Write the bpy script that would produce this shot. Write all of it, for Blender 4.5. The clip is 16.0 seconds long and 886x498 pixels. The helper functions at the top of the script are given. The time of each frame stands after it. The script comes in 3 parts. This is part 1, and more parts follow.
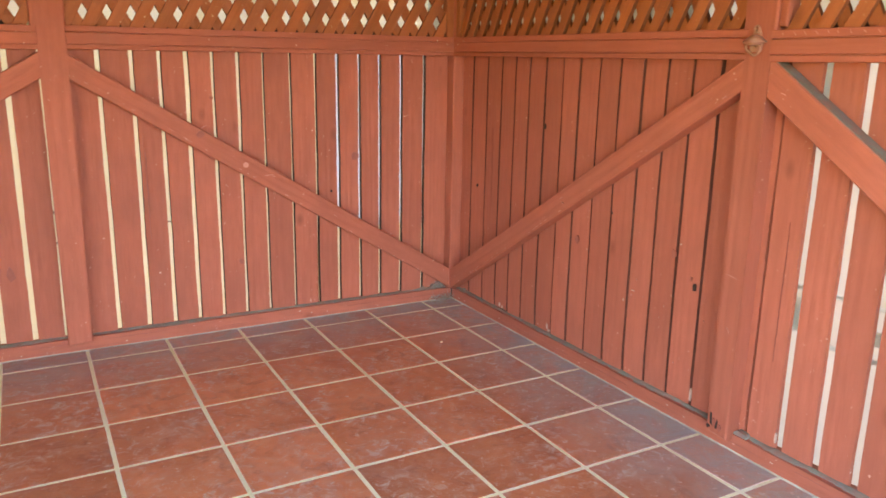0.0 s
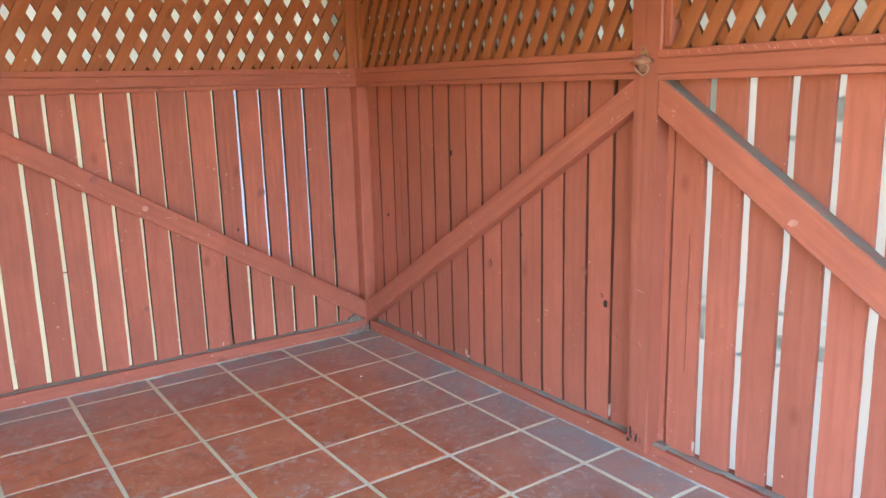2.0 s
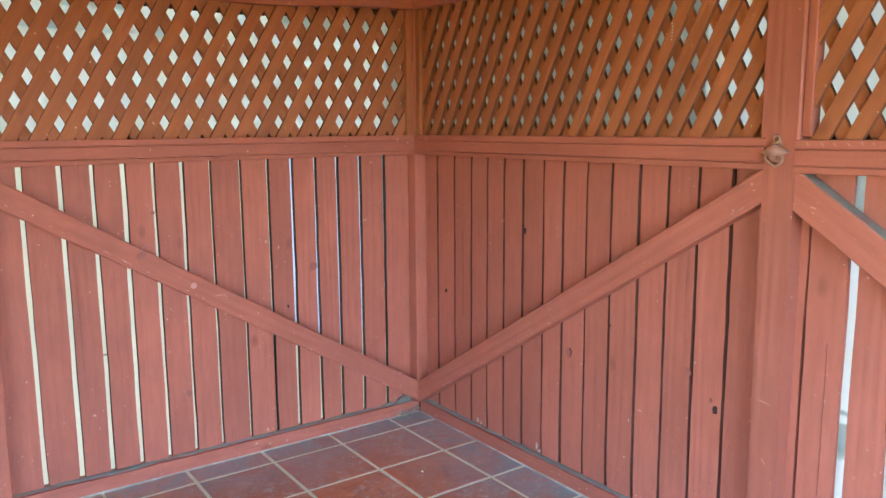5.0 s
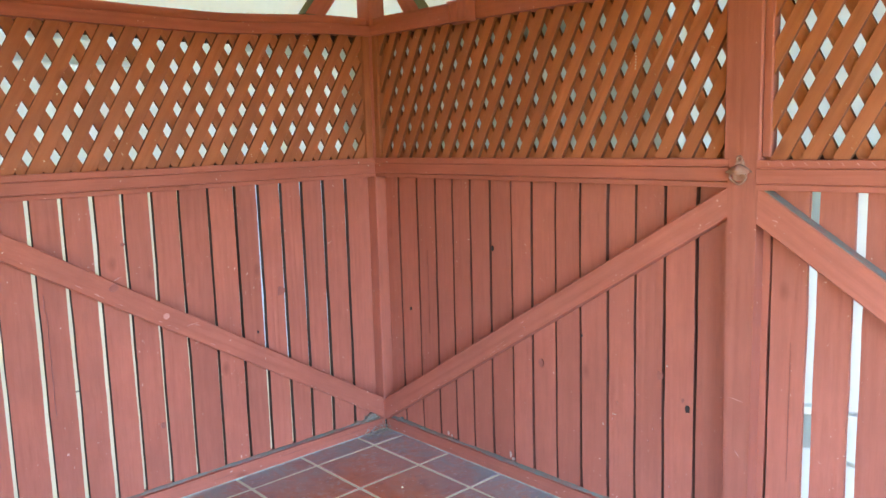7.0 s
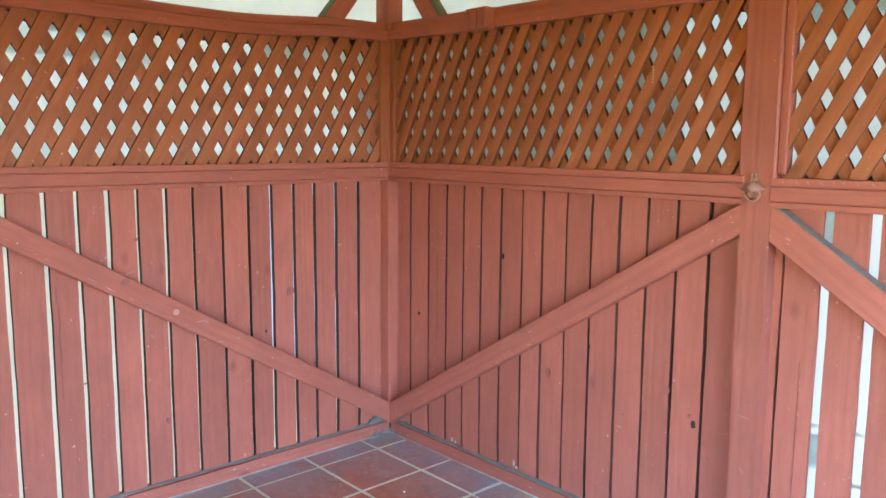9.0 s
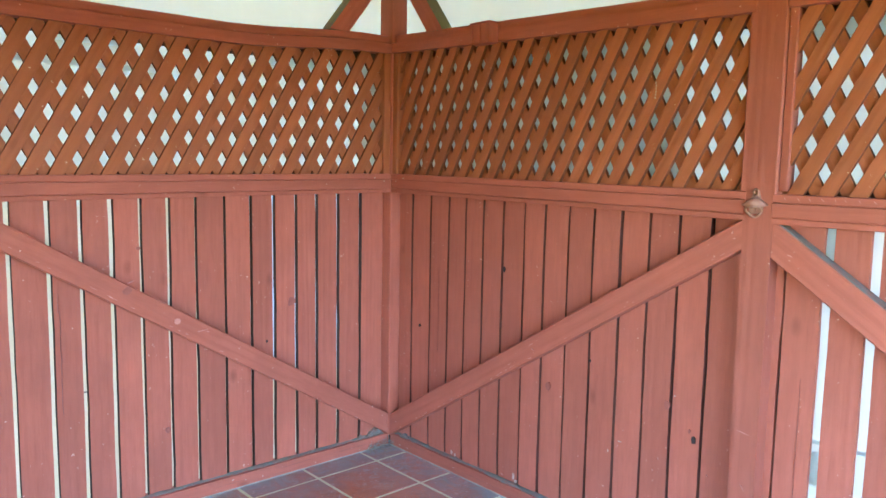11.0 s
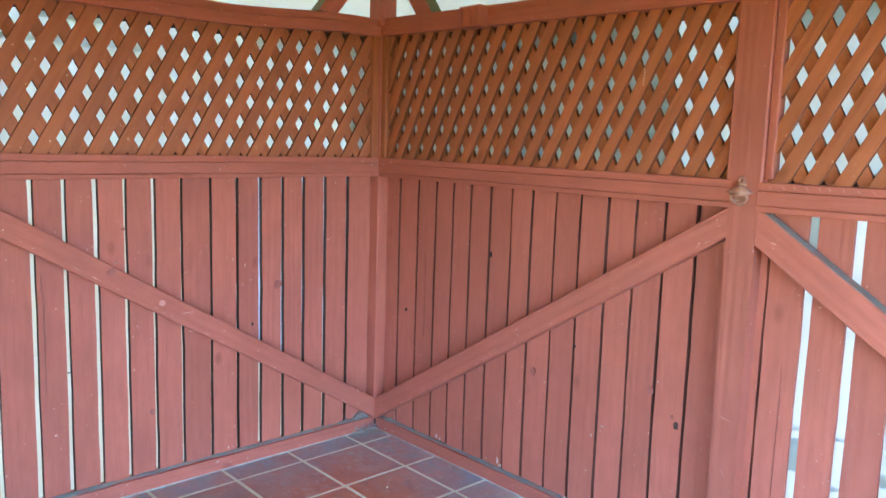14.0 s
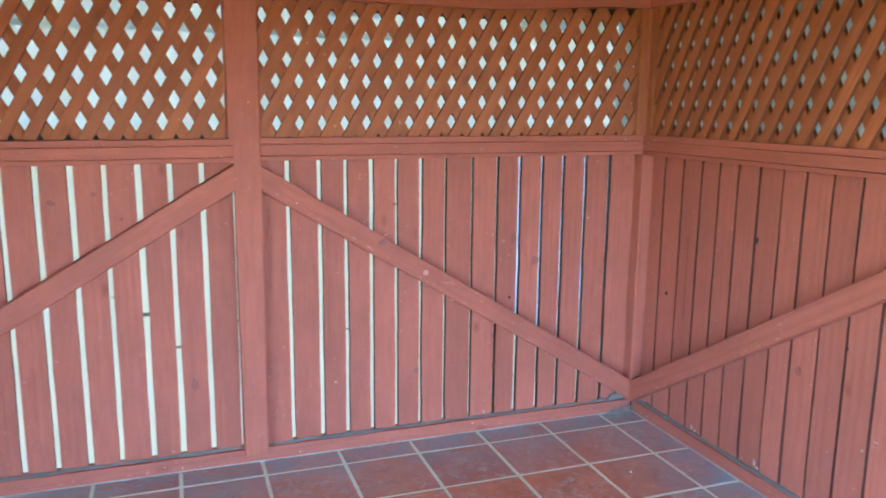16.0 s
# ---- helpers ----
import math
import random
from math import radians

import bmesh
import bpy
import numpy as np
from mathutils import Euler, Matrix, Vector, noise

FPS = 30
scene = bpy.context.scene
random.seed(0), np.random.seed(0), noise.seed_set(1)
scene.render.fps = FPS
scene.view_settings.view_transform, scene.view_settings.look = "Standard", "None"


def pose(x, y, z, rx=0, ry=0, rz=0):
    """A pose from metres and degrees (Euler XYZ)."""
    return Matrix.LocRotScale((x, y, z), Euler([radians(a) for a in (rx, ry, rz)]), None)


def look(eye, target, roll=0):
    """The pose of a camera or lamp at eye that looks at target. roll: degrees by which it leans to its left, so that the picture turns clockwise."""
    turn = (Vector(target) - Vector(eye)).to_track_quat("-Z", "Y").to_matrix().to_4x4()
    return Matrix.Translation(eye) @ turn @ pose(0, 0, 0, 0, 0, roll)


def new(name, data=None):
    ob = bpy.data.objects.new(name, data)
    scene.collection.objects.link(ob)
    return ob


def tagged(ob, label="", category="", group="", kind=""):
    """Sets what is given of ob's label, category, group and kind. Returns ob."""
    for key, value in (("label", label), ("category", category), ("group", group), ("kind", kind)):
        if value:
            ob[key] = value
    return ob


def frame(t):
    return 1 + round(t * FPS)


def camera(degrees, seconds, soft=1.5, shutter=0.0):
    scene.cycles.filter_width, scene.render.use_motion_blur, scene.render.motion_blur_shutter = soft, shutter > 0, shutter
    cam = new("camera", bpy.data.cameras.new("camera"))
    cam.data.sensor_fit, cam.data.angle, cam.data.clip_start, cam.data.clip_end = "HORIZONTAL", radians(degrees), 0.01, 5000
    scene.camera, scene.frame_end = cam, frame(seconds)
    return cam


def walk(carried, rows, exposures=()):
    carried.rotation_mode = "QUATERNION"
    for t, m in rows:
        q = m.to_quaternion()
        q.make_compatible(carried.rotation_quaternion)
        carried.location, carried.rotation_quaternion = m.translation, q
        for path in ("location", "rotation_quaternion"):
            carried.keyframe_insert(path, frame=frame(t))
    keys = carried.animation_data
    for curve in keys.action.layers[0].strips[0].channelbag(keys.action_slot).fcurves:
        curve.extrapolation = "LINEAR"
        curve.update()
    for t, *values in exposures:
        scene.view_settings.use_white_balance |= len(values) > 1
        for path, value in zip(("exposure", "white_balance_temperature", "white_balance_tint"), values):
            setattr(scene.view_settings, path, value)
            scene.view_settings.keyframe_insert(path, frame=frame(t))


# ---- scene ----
cam = camera(60.5, 16.0, shutter=0.25)
PATH = [
    (0, (-1.96, -3.452, 1.242), (-1.016, -1.752, 0.773), 1.1),
    (0.5, (-1.946, -3.459, 1.252), (-0.919, -1.804, 0.796), -1.9),
    (1, (-1.921, -3.438, 1.252), (-0.855, -1.803, 0.815), -2.4),
    (1.5, (-1.91, -3.438, 1.251), (-0.814, -1.817, 0.834), -2.0),
    (2, (-1.905, -3.446, 1.248), (-0.781, -1.841, 0.847), -1.4),
    (2.5, (-1.923, -3.442, 1.248), (-0.781, -1.846, 0.86), -0.9),
    (3, (-1.967, -3.426, 1.241), (-0.834, -1.825, 0.854), -0.1),
    (3.5, (-1.994, -3.36, 1.233), (-0.88, -1.741, 0.868), 0.2),
    (4, (-1.964, -3.213, 1.287), (-0.847, -1.581, 0.988), -0.1),
    (4.2, (-1.935, -3.161, 1.31), (-0.83, -1.521, 1.015), 0.3),
    (6.5, (-2.243, -2.97, 1.44), (-0.934, -1.485, 1.154), -2.0),
    (7, (-2.267, -2.947, 1.434), (-0.929, -1.486, 1.163), -1.6),
    (7.5, (-2.279, -2.94, 1.436), (-0.941, -1.477, 1.172), -0.7),
    (8, (-2.281, -2.943, 1.431), (-0.945, -1.478, 1.174), 0.0),
    (8.5, (-2.28, -2.944, 1.435), (-0.948, -1.475, 1.173), 0.3),
    (9, (-2.282, -2.943, 1.435), (-0.957, -1.468, 1.18), 0.4),
    (9.5, (-2.287, -2.948, 1.436), (-0.96, -1.472, 1.196), 0.7),
    (12, (-2.286, -2.942, 1.44), (-0.956, -1.465, 1.219), 1.2),
    (12.5, (-2.281, -2.947, 1.439), (-0.938, -1.481, 1.223), 1.3),
    (13, (-2.279, -2.955, 1.436), (-0.922, -1.499, 1.234), 1.4),
    (13.5, (-2.28, -2.954, 1.441), (-0.915, -1.507, 1.232), 1.5),
    (14, (-2.28, -2.95, 1.433), (-0.935, -1.493, 1.172), 1.8),
    (14.5, (-2.279, -2.95, 1.432), (-0.962, -1.478, 1.118), 1.8),
    (15, (-2.295, -2.963, 1.429), (-1.117, -1.378, 1.112), 1.0),
    (15.5, (-2.213, -2.985, 1.478), (-1.263, -1.258, 1.137), 1.1),
    (16, (-2.104, -3.087, 1.47), (-1.44, -1.233, 1.12), 0.6),
]
EXPOSURES = [(0, 4.59, 10900, 30), (1, 4.63, 9150, 25), (2, 4.62, 7900, 18), (3, 4.6, 7400, 13), (4, 4.63, 6950, 11), (7, 4.83, 6450, 11), (9.5, 4.83, 6150, 10), (12.5, 4.88, 6050, 10), (14.5, 4.81, 5750, 10), (16, 4.78, 5700, 6)]
walk(cam, [(t, look(e, g, r)) for t, e, g, r in PATH], EXPOSURES)

# ---- light ----
SUN_TO = Vector((0.10, 0.30, 0.95)).normalized()
world = bpy.data.worlds.new("sky")
scene.world = world
world.use_nodes = True
wn = world.node_tree.nodes
sky = wn.new("ShaderNodeTexSky")
sky.sky_type = "NISHITA"
sky.sun_disc = False
sky.ozone_density, sky.dust_density, sky.altitude = 6.0, 0.1, 2500
sky.sun_elevation = math.asin(SUN_TO.z)
sky.sun_rotation = math.atan2(SUN_TO.x, SUN_TO.y)
wn["Background"].inputs["Strength"].default_value = 0.15
world.node_tree.links.new(sky.outputs[0], wn["Background"].inputs["Color"])
sun = new("sun", bpy.data.lights.new("sun", "SUN"))
sun.data.energy = 2.0
sun.data.angle = radians(0.5)
sun.data.color = (1.0, 0.95, 0.87)
sun.matrix_world = look((0, 0, 0), -SUN_TO)

# ---- materials ----


def material(name, rough=0.6):
    m = bpy.data.materials.new(name)
    m.use_nodes = True
    nt = m.node_tree
    b = nt.nodes["Principled BSDF"]
    b.inputs["Roughness"].default_value = rough
    return m, nt, b


def node(nt, kind, **values):
    n = nt.nodes.new(kind)
    for k, v in values.items():
        n.inputs[k].default_value = v
    return n


def ramp(nt, fac, stops):
    r = nt.nodes.new("ShaderNodeValToRGB")
    while len(r.color_ramp.elements) < len(stops):
        r.color_ramp.elements.new(0.5)
    for e, (p, c) in zip(r.color_ramp.elements, stops):
        e.position = p
        e.color = (*c, 1) if len(c) == 3 else c
    nt.links.new(fac, r.inputs[0])
    return r.outputs[0]


def mix(nt, fac, a, b, blend="MIX"):
    m = nt.nodes.new("ShaderNodeMix")
    m.data_type = "RGBA"
    m.blend_type = blend
    for s, v in ((m.inputs[0], fac), (m.inputs[6], a), (m.inputs[7], b)):
        if isinstance(v, (int, float)):
            s.default_value = v
        elif isinstance(v, tuple):
            s.default_value = (*v, 1)
        else:
            nt.links.new(v, s)
    return m.outputs[2]


def local_coords(nt, stretch, shift=7.0):
    """Object coordinates, moved by the object's own random number, then stretched."""
    tc = nt.nodes.new("ShaderNodeTexCoord")
    info = nt.nodes.new("ShaderNodeObjectInfo")
    mul = nt.nodes.new("ShaderNodeMath")
    mul.operation = "MULTIPLY"
    mul.inputs[1].default_value = shift
    nt.links.new(info.outputs["Random"], mul.inputs[0])
    add = nt.nodes.new("ShaderNodeVectorMath")
    add.operation = "ADD"
    nt.links.new(tc.outputs["Object"], add.inputs[0])
    nt.links.new(mul.outputs[0], add.inputs[1])
    mp = nt.nodes.new("ShaderNodeMapping")
    mp.inputs["Scale"].default_value = stretch
    nt.links.new(add.outputs[0], mp.inputs[0])
    return mp.outputs[0], info.outputs["Random"], add.outputs[0]


def noise_tex(nt, vec, scale, detail=4, rough=0.55, distortion=0.0):
    n = node(nt, "ShaderNodeTexNoise", Scale=scale, Detail=detail, Roughness=rough, Distortion=distortion)
    nt.links.new(vec, n.inputs["Vector"])
    return n.outputs["Fac"]


def bump(nt, b, height, strength, distance, base=None):
    n = node(nt, "ShaderNodeBump", Strength=strength, Distance=distance)
    nt.links.new(height, n.inputs["Height"])
    if base:
        nt.links.new(base, n.inputs["Normal"])
    nt.links.new(n.outputs[0], b.inputs["Normal"])
    return n.outputs[0]


def painted_wood(name, base, worn, rough=0.58):
    """Opaque red-brown paint over planed softwood: grain shows as relief, knots bleed through, chips and dust specks."""
    m, nt, b = material(name, rough)
    b.inputs["Specular IOR Level"].default_value = 0.22
    vec, rnd, raw = local_coords(nt, (1, 1, 0.06))
    grain = noise_tex(nt, vec, 130, 6, 0.6, 0.6)
    rings = node(nt, "ShaderNodeTexWave", Scale=9.0, Distortion=7.0, Detail=2.0)
    rings.inputs["Detail Scale"].default_value = 1.2
    nt.links.new(vec, rings.inputs["Vector"])
    patches = noise_tex(nt, raw, 3.2, 5, 0.6)
    streak = nt.nodes.new("ShaderNodeMapping")
    streak.inputs["Scale"].default_value = (1, 1, 0.16)
    nt.links.new(raw, streak.inputs[0])
    fine = noise_tex(nt, streak.outputs[0], 42, 4, 0.6)
    knots_vec = nt.nodes.new("ShaderNodeMapping")
    knots_vec.inputs["Scale"].default_value = (1, 1, 0.55)
    nt.links.new(raw, knots_vec.inputs[0])
    knots = node(nt, "ShaderNodeTexVoronoi", Scale=5.2, Randomness=1.0)
    nt.links.new(knots_vec.outputs[0], knots.inputs["Vector"])
    dark = tuple(c * 0.66 for c in base)
    lift = tuple(min(1, c * 1.24) for c in base)
    col = mix(nt, ramp(nt, patches, [(0.3, (0, 0, 0)), (0.72, (1, 1, 1))]), base, lift)
    col = mix(nt, ramp(nt, fine, [(0.40, (0.28, 0.28, 0.28)), (0.58, (0, 0, 0))]), col, tuple(c * 0.86 for c in base))
    col = mix(nt, ramp(nt, grain, [(0.28, (0.24, 0.24, 0.24)), (0.50, (0, 0, 0))]), col, dark)
    col = mix(nt, ramp(nt, knots.outputs["Distance"], [(0.03, (0.75, 0.75, 0.75)), (0.11, (0, 0, 0))]), col, dark)
    # each timber a shade of its own
    hue = node(nt, "ShaderNodeHueSaturation", Saturation=1.0)
    rng = node(nt, "ShaderNodeMapRange")
    rng.inputs["To Min"].default_value, rng.inputs["To Max"].default_value = 0.90, 1.08
    nt.links.new(rnd, rng.inputs["Value"])
    nt.links.new(rng.outputs[0], hue.inputs["Value"])
    nt.links.new(col, hue.inputs["Color"])
    col = hue.outputs[0]
    chips = noise_tex(nt, raw, 75, 2, 0.5)
    where = noise_tex(nt, raw, 5, 3, 0.6)
    both = nt.nodes.new("ShaderNodeMath")
    both.operation = "MULTIPLY"
    nt.links.new(ramp(nt, chips, [(0.71, (0, 0, 0)), (0.74, (1, 1, 1))]), both.inputs[0])
    nt.links.new(ramp(nt, where, [(0.52, (0, 0, 0)), (0.60, (1, 1, 1))]), both.inputs[1])
    col = mix(nt, both.outputs[0], col, worn)
    nt.links.new(col, b.inputs["Base Color"])
    rr = ramp(nt, patches, [(0.3, (rough - 0.06,) * 3), (0.7, (rough + 0.14,) * 3)])
    nt.links.new(rr, b.inputs["Roughness"])
    n1 = bump(nt, b, rings.outputs["Fac"], 0.55, 0.0018)
    bump(nt, b, fine, 0.25, 0.0012, bump(nt, b, grain, 0.4, 0.0013, n1))
    return m


def mottled(name, base, other, scale, rough=0.8, relief=0.002, amount=0.8):
    m, nt, b = material(name, rough)
    _, _, raw = local_coords(nt, (1, 1, 1))
    big = noise_tex(nt, raw, scale, 6, 0.6)
    small = noise_tex(nt, raw, scale * 14, 4, 0.6)
    col = mix(nt, ramp(nt, big, [(0.35, (0, 0, 0)), (0.68, (amount,) * 3)]), base, other)
    col = mix(nt, ramp(nt, small, [(0.35, (0.35,) * 3), (0.6, (0, 0, 0))]), col, tuple(c * 0.7 for c in base))
    nt.links.new(col, b.inputs["Base Color"])
    bump(nt, b, small, 0.4, relief)
    return m


RED = painted_wood("red_paint", (0.370, 0.107, 0.065), (0.62, 0.36, 0.27))
# browner, less blue variant of RED for the trellis and battens
TRELLIS_RED = painted_wood("trellis_red", (0.335, 0.104, 0.041), (0.55, 0.33, 0.2))
# darker copies of the paint: shade on edges and in gaps put into colour
TRELLIS_EDGE_SHADE = painted_wood("trellis_edge_shade", (0.19, 0.062, 0.026), (0.3, 0.17, 0.1), 0.8)
EAST_EDGE_SHADE = painted_wood("east_edge_shade", (0.15, 0.050, 0.034), (0.2, 0.1, 0.07), 0.7)
GAP_SHADE = painted_wood("gap_shade", (0.065, 0.033, 0.022), (0.2, 0.13, 0.09), 0.8)
OLIVE = painted_wood("olive_paint", (0.13, 0.12, 0.05), (0.3, 0.27, 0.15), 0.6)
DUST = mottled("sill_dust", (0.155, 0.18, 0.14), (0.27, 0.125, 0.09), 26, 0.95, 0.003, 1.0)
GROUT = mottled("pale_grout", (0.82, 0.95, 0.68), (0.77, 0.90, 0.63), 9, 0.9, 0.0012)
MORTAR = mottled("joint_mortar", (0.44, 0.49, 0.37), (0.24, 0.21, 0.17), 16, 0.9, 0.001)
GREY_GROUND = mottled("grey_ground", (0.44, 0.45, 0.45), (0.36, 0.37, 0.37), 1.3, 0.9)
RUST = mottled("rusty_iron", (0.34, 0.14, 0.085), (0.40, 0.23, 0.16), 60, 0.7, 0.0012)
# near black: knot holes, rot cracks, and shade in the east board gaps
NEAR_BLACK = mottled("dark_hole_and_gap", (0.025, 0.014, 0.010), (0.04, 0.02, 0.015), 60, 0.9, 0.001)
FILLER = mottled("pale_filler", (0.52, 0.20, 0.15), (0.60, 0.29, 0.22), 60, 0.7, 0.001)
COBWEB = mottled("dusty_cobweb", (0.34, 0.32, 0.27), (0.16, 0.14, 0.11), 60, 0.95, 0.001)
STRAW = mottled("dry_straw", (0.40, 0.40, 0.27), (0.28, 0.27, 0.18), 40, 0.9, 0.0005)
WARM_BOUNCE = mottled("warm_bounce_wood", (0.66, 0.36, 0.10), (0.58, 0.30, 0.08), 2, 0.8)
DARK_GROUND = mottled("dark_ground", (0.05, 0.05, 0.052), (0.07, 0.07, 0.07), 3, 0.9)
WARM_GROUND = mottled("warm_bounce_ground", (0.26, 0.23, 0.014), (0.21, 0.19, 0.011), 2, 0.95, 0.02)


def tile_material():
    """Red terracotta floor tile: cloudy burnt colour, pale dried water marks, worn satin sheen."""
    m, nt, b = material("terracotta", 0.42)
    _, rnd, raw = local_coords(nt, (1, 1, 1), 11)
    clouds = noise_tex(nt, raw, 4.5, 6, 0.62, 0.8)
    bits = noise_tex(nt, raw, 38, 5, 0.6)
    haze = noise_tex(nt, raw, 6.5, 7, 0.72, 1.4)
    col = mix(nt, ramp(nt, clouds, [(0.3, (0, 0, 0)), (0.7, (1, 1, 1))]), (0.50, 0.168, 0.066), (0.68, 0.275, 0.125))
    hue = node(nt, "ShaderNodeHueSaturation", Saturation=1.0)
    rng = node(nt, "ShaderNodeMapRange")
    rng.inputs["To Min"].default_value, rng.inputs["To Max"].default_value = 0.82, 1.12
    nt.links.new(rnd, rng.inputs["Value"])
    nt.links.new(rng.outputs[0], hue.inputs["Value"])
    nt.links.new(col, hue.inputs["Color"])
    col = mix(nt, ramp(nt, haze, [(0.48, (0.0,) * 3), (0.76, (0.38,) * 3)]), hue.outputs[0], (0.48, 0.48, 0.42))
    # fine pale scuffs in drifts, and darker grime spots
    scuff = noise_tex(nt, raw, 24, 9, 0.74, 0.7)
    drift = noise_tex(nt, raw, 3.4, 4, 0.6, 0.6)
    both = nt.nodes.new("ShaderNodeMath")
    both.operation = "MULTIPLY"
    nt.links.new(ramp(nt, scuff, [(0.50, (0, 0, 0)), (0.62, (0.75,) * 3)]), both.inputs[0])
    nt.links.new(ramp(nt, drift, [(0.42, (0.12,) * 3), (0.62, (1, 1, 1))]), both.inputs[1])
    col = mix(nt, both.outputs[0], col, (0.58, 0.59, 0.50))
    grime = noise_tex(nt, raw, 11, 6, 0.7, 0.8)
    col = mix(nt, ramp(nt, grime, [(0.32, (0.35,) * 3), (0.46, (0, 0, 0))]), col, (0.17, 0.055, 0.032))
    # dust thinning out from the sills, tinted teal for the corner's cool light
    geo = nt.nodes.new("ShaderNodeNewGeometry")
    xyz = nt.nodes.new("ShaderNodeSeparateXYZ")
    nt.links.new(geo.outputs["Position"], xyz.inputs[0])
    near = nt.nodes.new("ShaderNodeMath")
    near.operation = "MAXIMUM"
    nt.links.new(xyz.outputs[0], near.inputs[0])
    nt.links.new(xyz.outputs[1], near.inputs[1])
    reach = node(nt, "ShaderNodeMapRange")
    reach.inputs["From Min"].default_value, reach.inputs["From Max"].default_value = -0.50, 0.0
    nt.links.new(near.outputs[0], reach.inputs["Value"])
    cool_dust = nt.nodes.new("ShaderNodeMath")
    cool_dust.operation = "MULTIPLY"
    nt.links.new(reach.outputs[0], cool_dust.inputs[0])
    nt.links.new(ramp(nt, noise_tex(nt, raw, 5.0, 7, 0.7, 1.0), [(0.30, (0.18,) * 3), (0.60, (0.95,) * 3)]), cool_dust.inputs[1])
    col = mix(nt, cool_dust.outputs[0], col, (0.31, 0.395, 0.36))
    col = mix(nt, ramp(nt, bits, [(0.62, (0, 0, 0)), (0.68, (0.6,) * 3)]), col, (0.62, 0.54, 0.44))
    nt.links.new(col, b.inputs["Base Color"])
    nt.links.new(ramp(nt, haze, [(0.35, (0.34,) * 3), (0.7, (0.62,) * 3)]), b.inputs["Roughness"])
    n1 = bump(nt, b, clouds, 0.25, 0.004)
    bump(nt, b, bits, 0.25, 0.0008, n1)
    return m


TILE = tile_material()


def fabric_material(name, base, other, through_share):
    m, nt, b = material(name, 0.85)
    _, _, raw = local_coords(nt, (1, 1, 1))
    stains = noise_tex(nt, raw, 2.2, 5, 0.6)
    col = mix(nt, ramp(nt, stains, [(0.35, (0, 0, 0)), (0.7, (1, 1, 1))]), base, other)
    nt.links.new(mix(nt, 1.0, col, (0.55, 0.55, 0.55), "MULTIPLY"), b.inputs["Base Color"])
    tr = nt.nodes.new("ShaderNodeBsdfTranslucent")
    nt.links.new(col, tr.inputs["Color"])
    ms = nt.nodes.new("ShaderNodeMixShader")
    ms.inputs[0].default_value = through_share
    nt.links.new(b.outputs[0], ms.inputs[1])
    nt.links.new(tr.outputs[0], ms.inputs[2])
    nt.links.new(ms.outputs[0], nt.nodes["Material Output"].inputs["Surface"])
    return m


FABRIC = fabric_material("white_fabric", (0.91, 0.88, 0.68), (0.87, 0.83, 0.61), 0.088)
CREAM_SHEET = fabric_material("cream_fabric", (0.94, 0.83, 0.54), (0.88, 0.76, 0.47), 0.086)
BRIGHT_SHEET = fabric_material("bright_white_fabric", (0.95, 0.89, 0.72), (0.90, 0.83, 0.64), 0.105)
BLUE_SHEET = fabric_material("blue_fabric", (0.70, 0.83, 0.88), (0.78, 0.86, 0.88), 0.10)
SHADE_FILM = fabric_material("grey_shade_film", (0.80, 0.82, 0.76), (0.60, 0.66, 0.62), 0.42)
PRINT_SHEET = fabric_material("grey_print", (0.70, 0.76, 0.72), (0.76, 0.80, 0.74), 0.55)


# ---- building helpers ----
rand = random.Random(5)


def empty(name, label, category, kind="", at=(0, 0, 0)):
    e = new(name)
    e.location = at
    e.empty_display_size = 0.1
    return tagged(e, label, category, kind=kind)


def part(name, bm, mat, parent=None, label="", matrix=None, smooth=False):
    """One mesh object out of a bmesh, under its thing."""
    bmesh.ops.recalc_face_normals(bm, faces=bm.faces)
    me = bpy.data.meshes.new(name)
    bm.to_mesh(me)
    bm.free()
    for mm in (mat if isinstance(mat, (list, tuple)) else [mat]):
        me.materials.append(mm)
    if smooth:
        for p in me.polygons:
            p.use_smooth = True
    ob = new(name, me)
    if matrix is not None:
        ob.matrix_world = matrix
    if parent is not None:
        ob.parent = parent
        ob.matrix_parent_inverse = Matrix.Translation(parent.location).inverted()
    return tagged(ob, label)


# A wall's own axes: u along it from the inner corner, d outwards through it, z up.
NORTH = (Vector((-1, 0, 0)), Vector((0, 1, 0)))
EAST = (Vector((0, -1, 0)), Vector((1, 0, 0)))
UP = Vector((0, 0, 1))


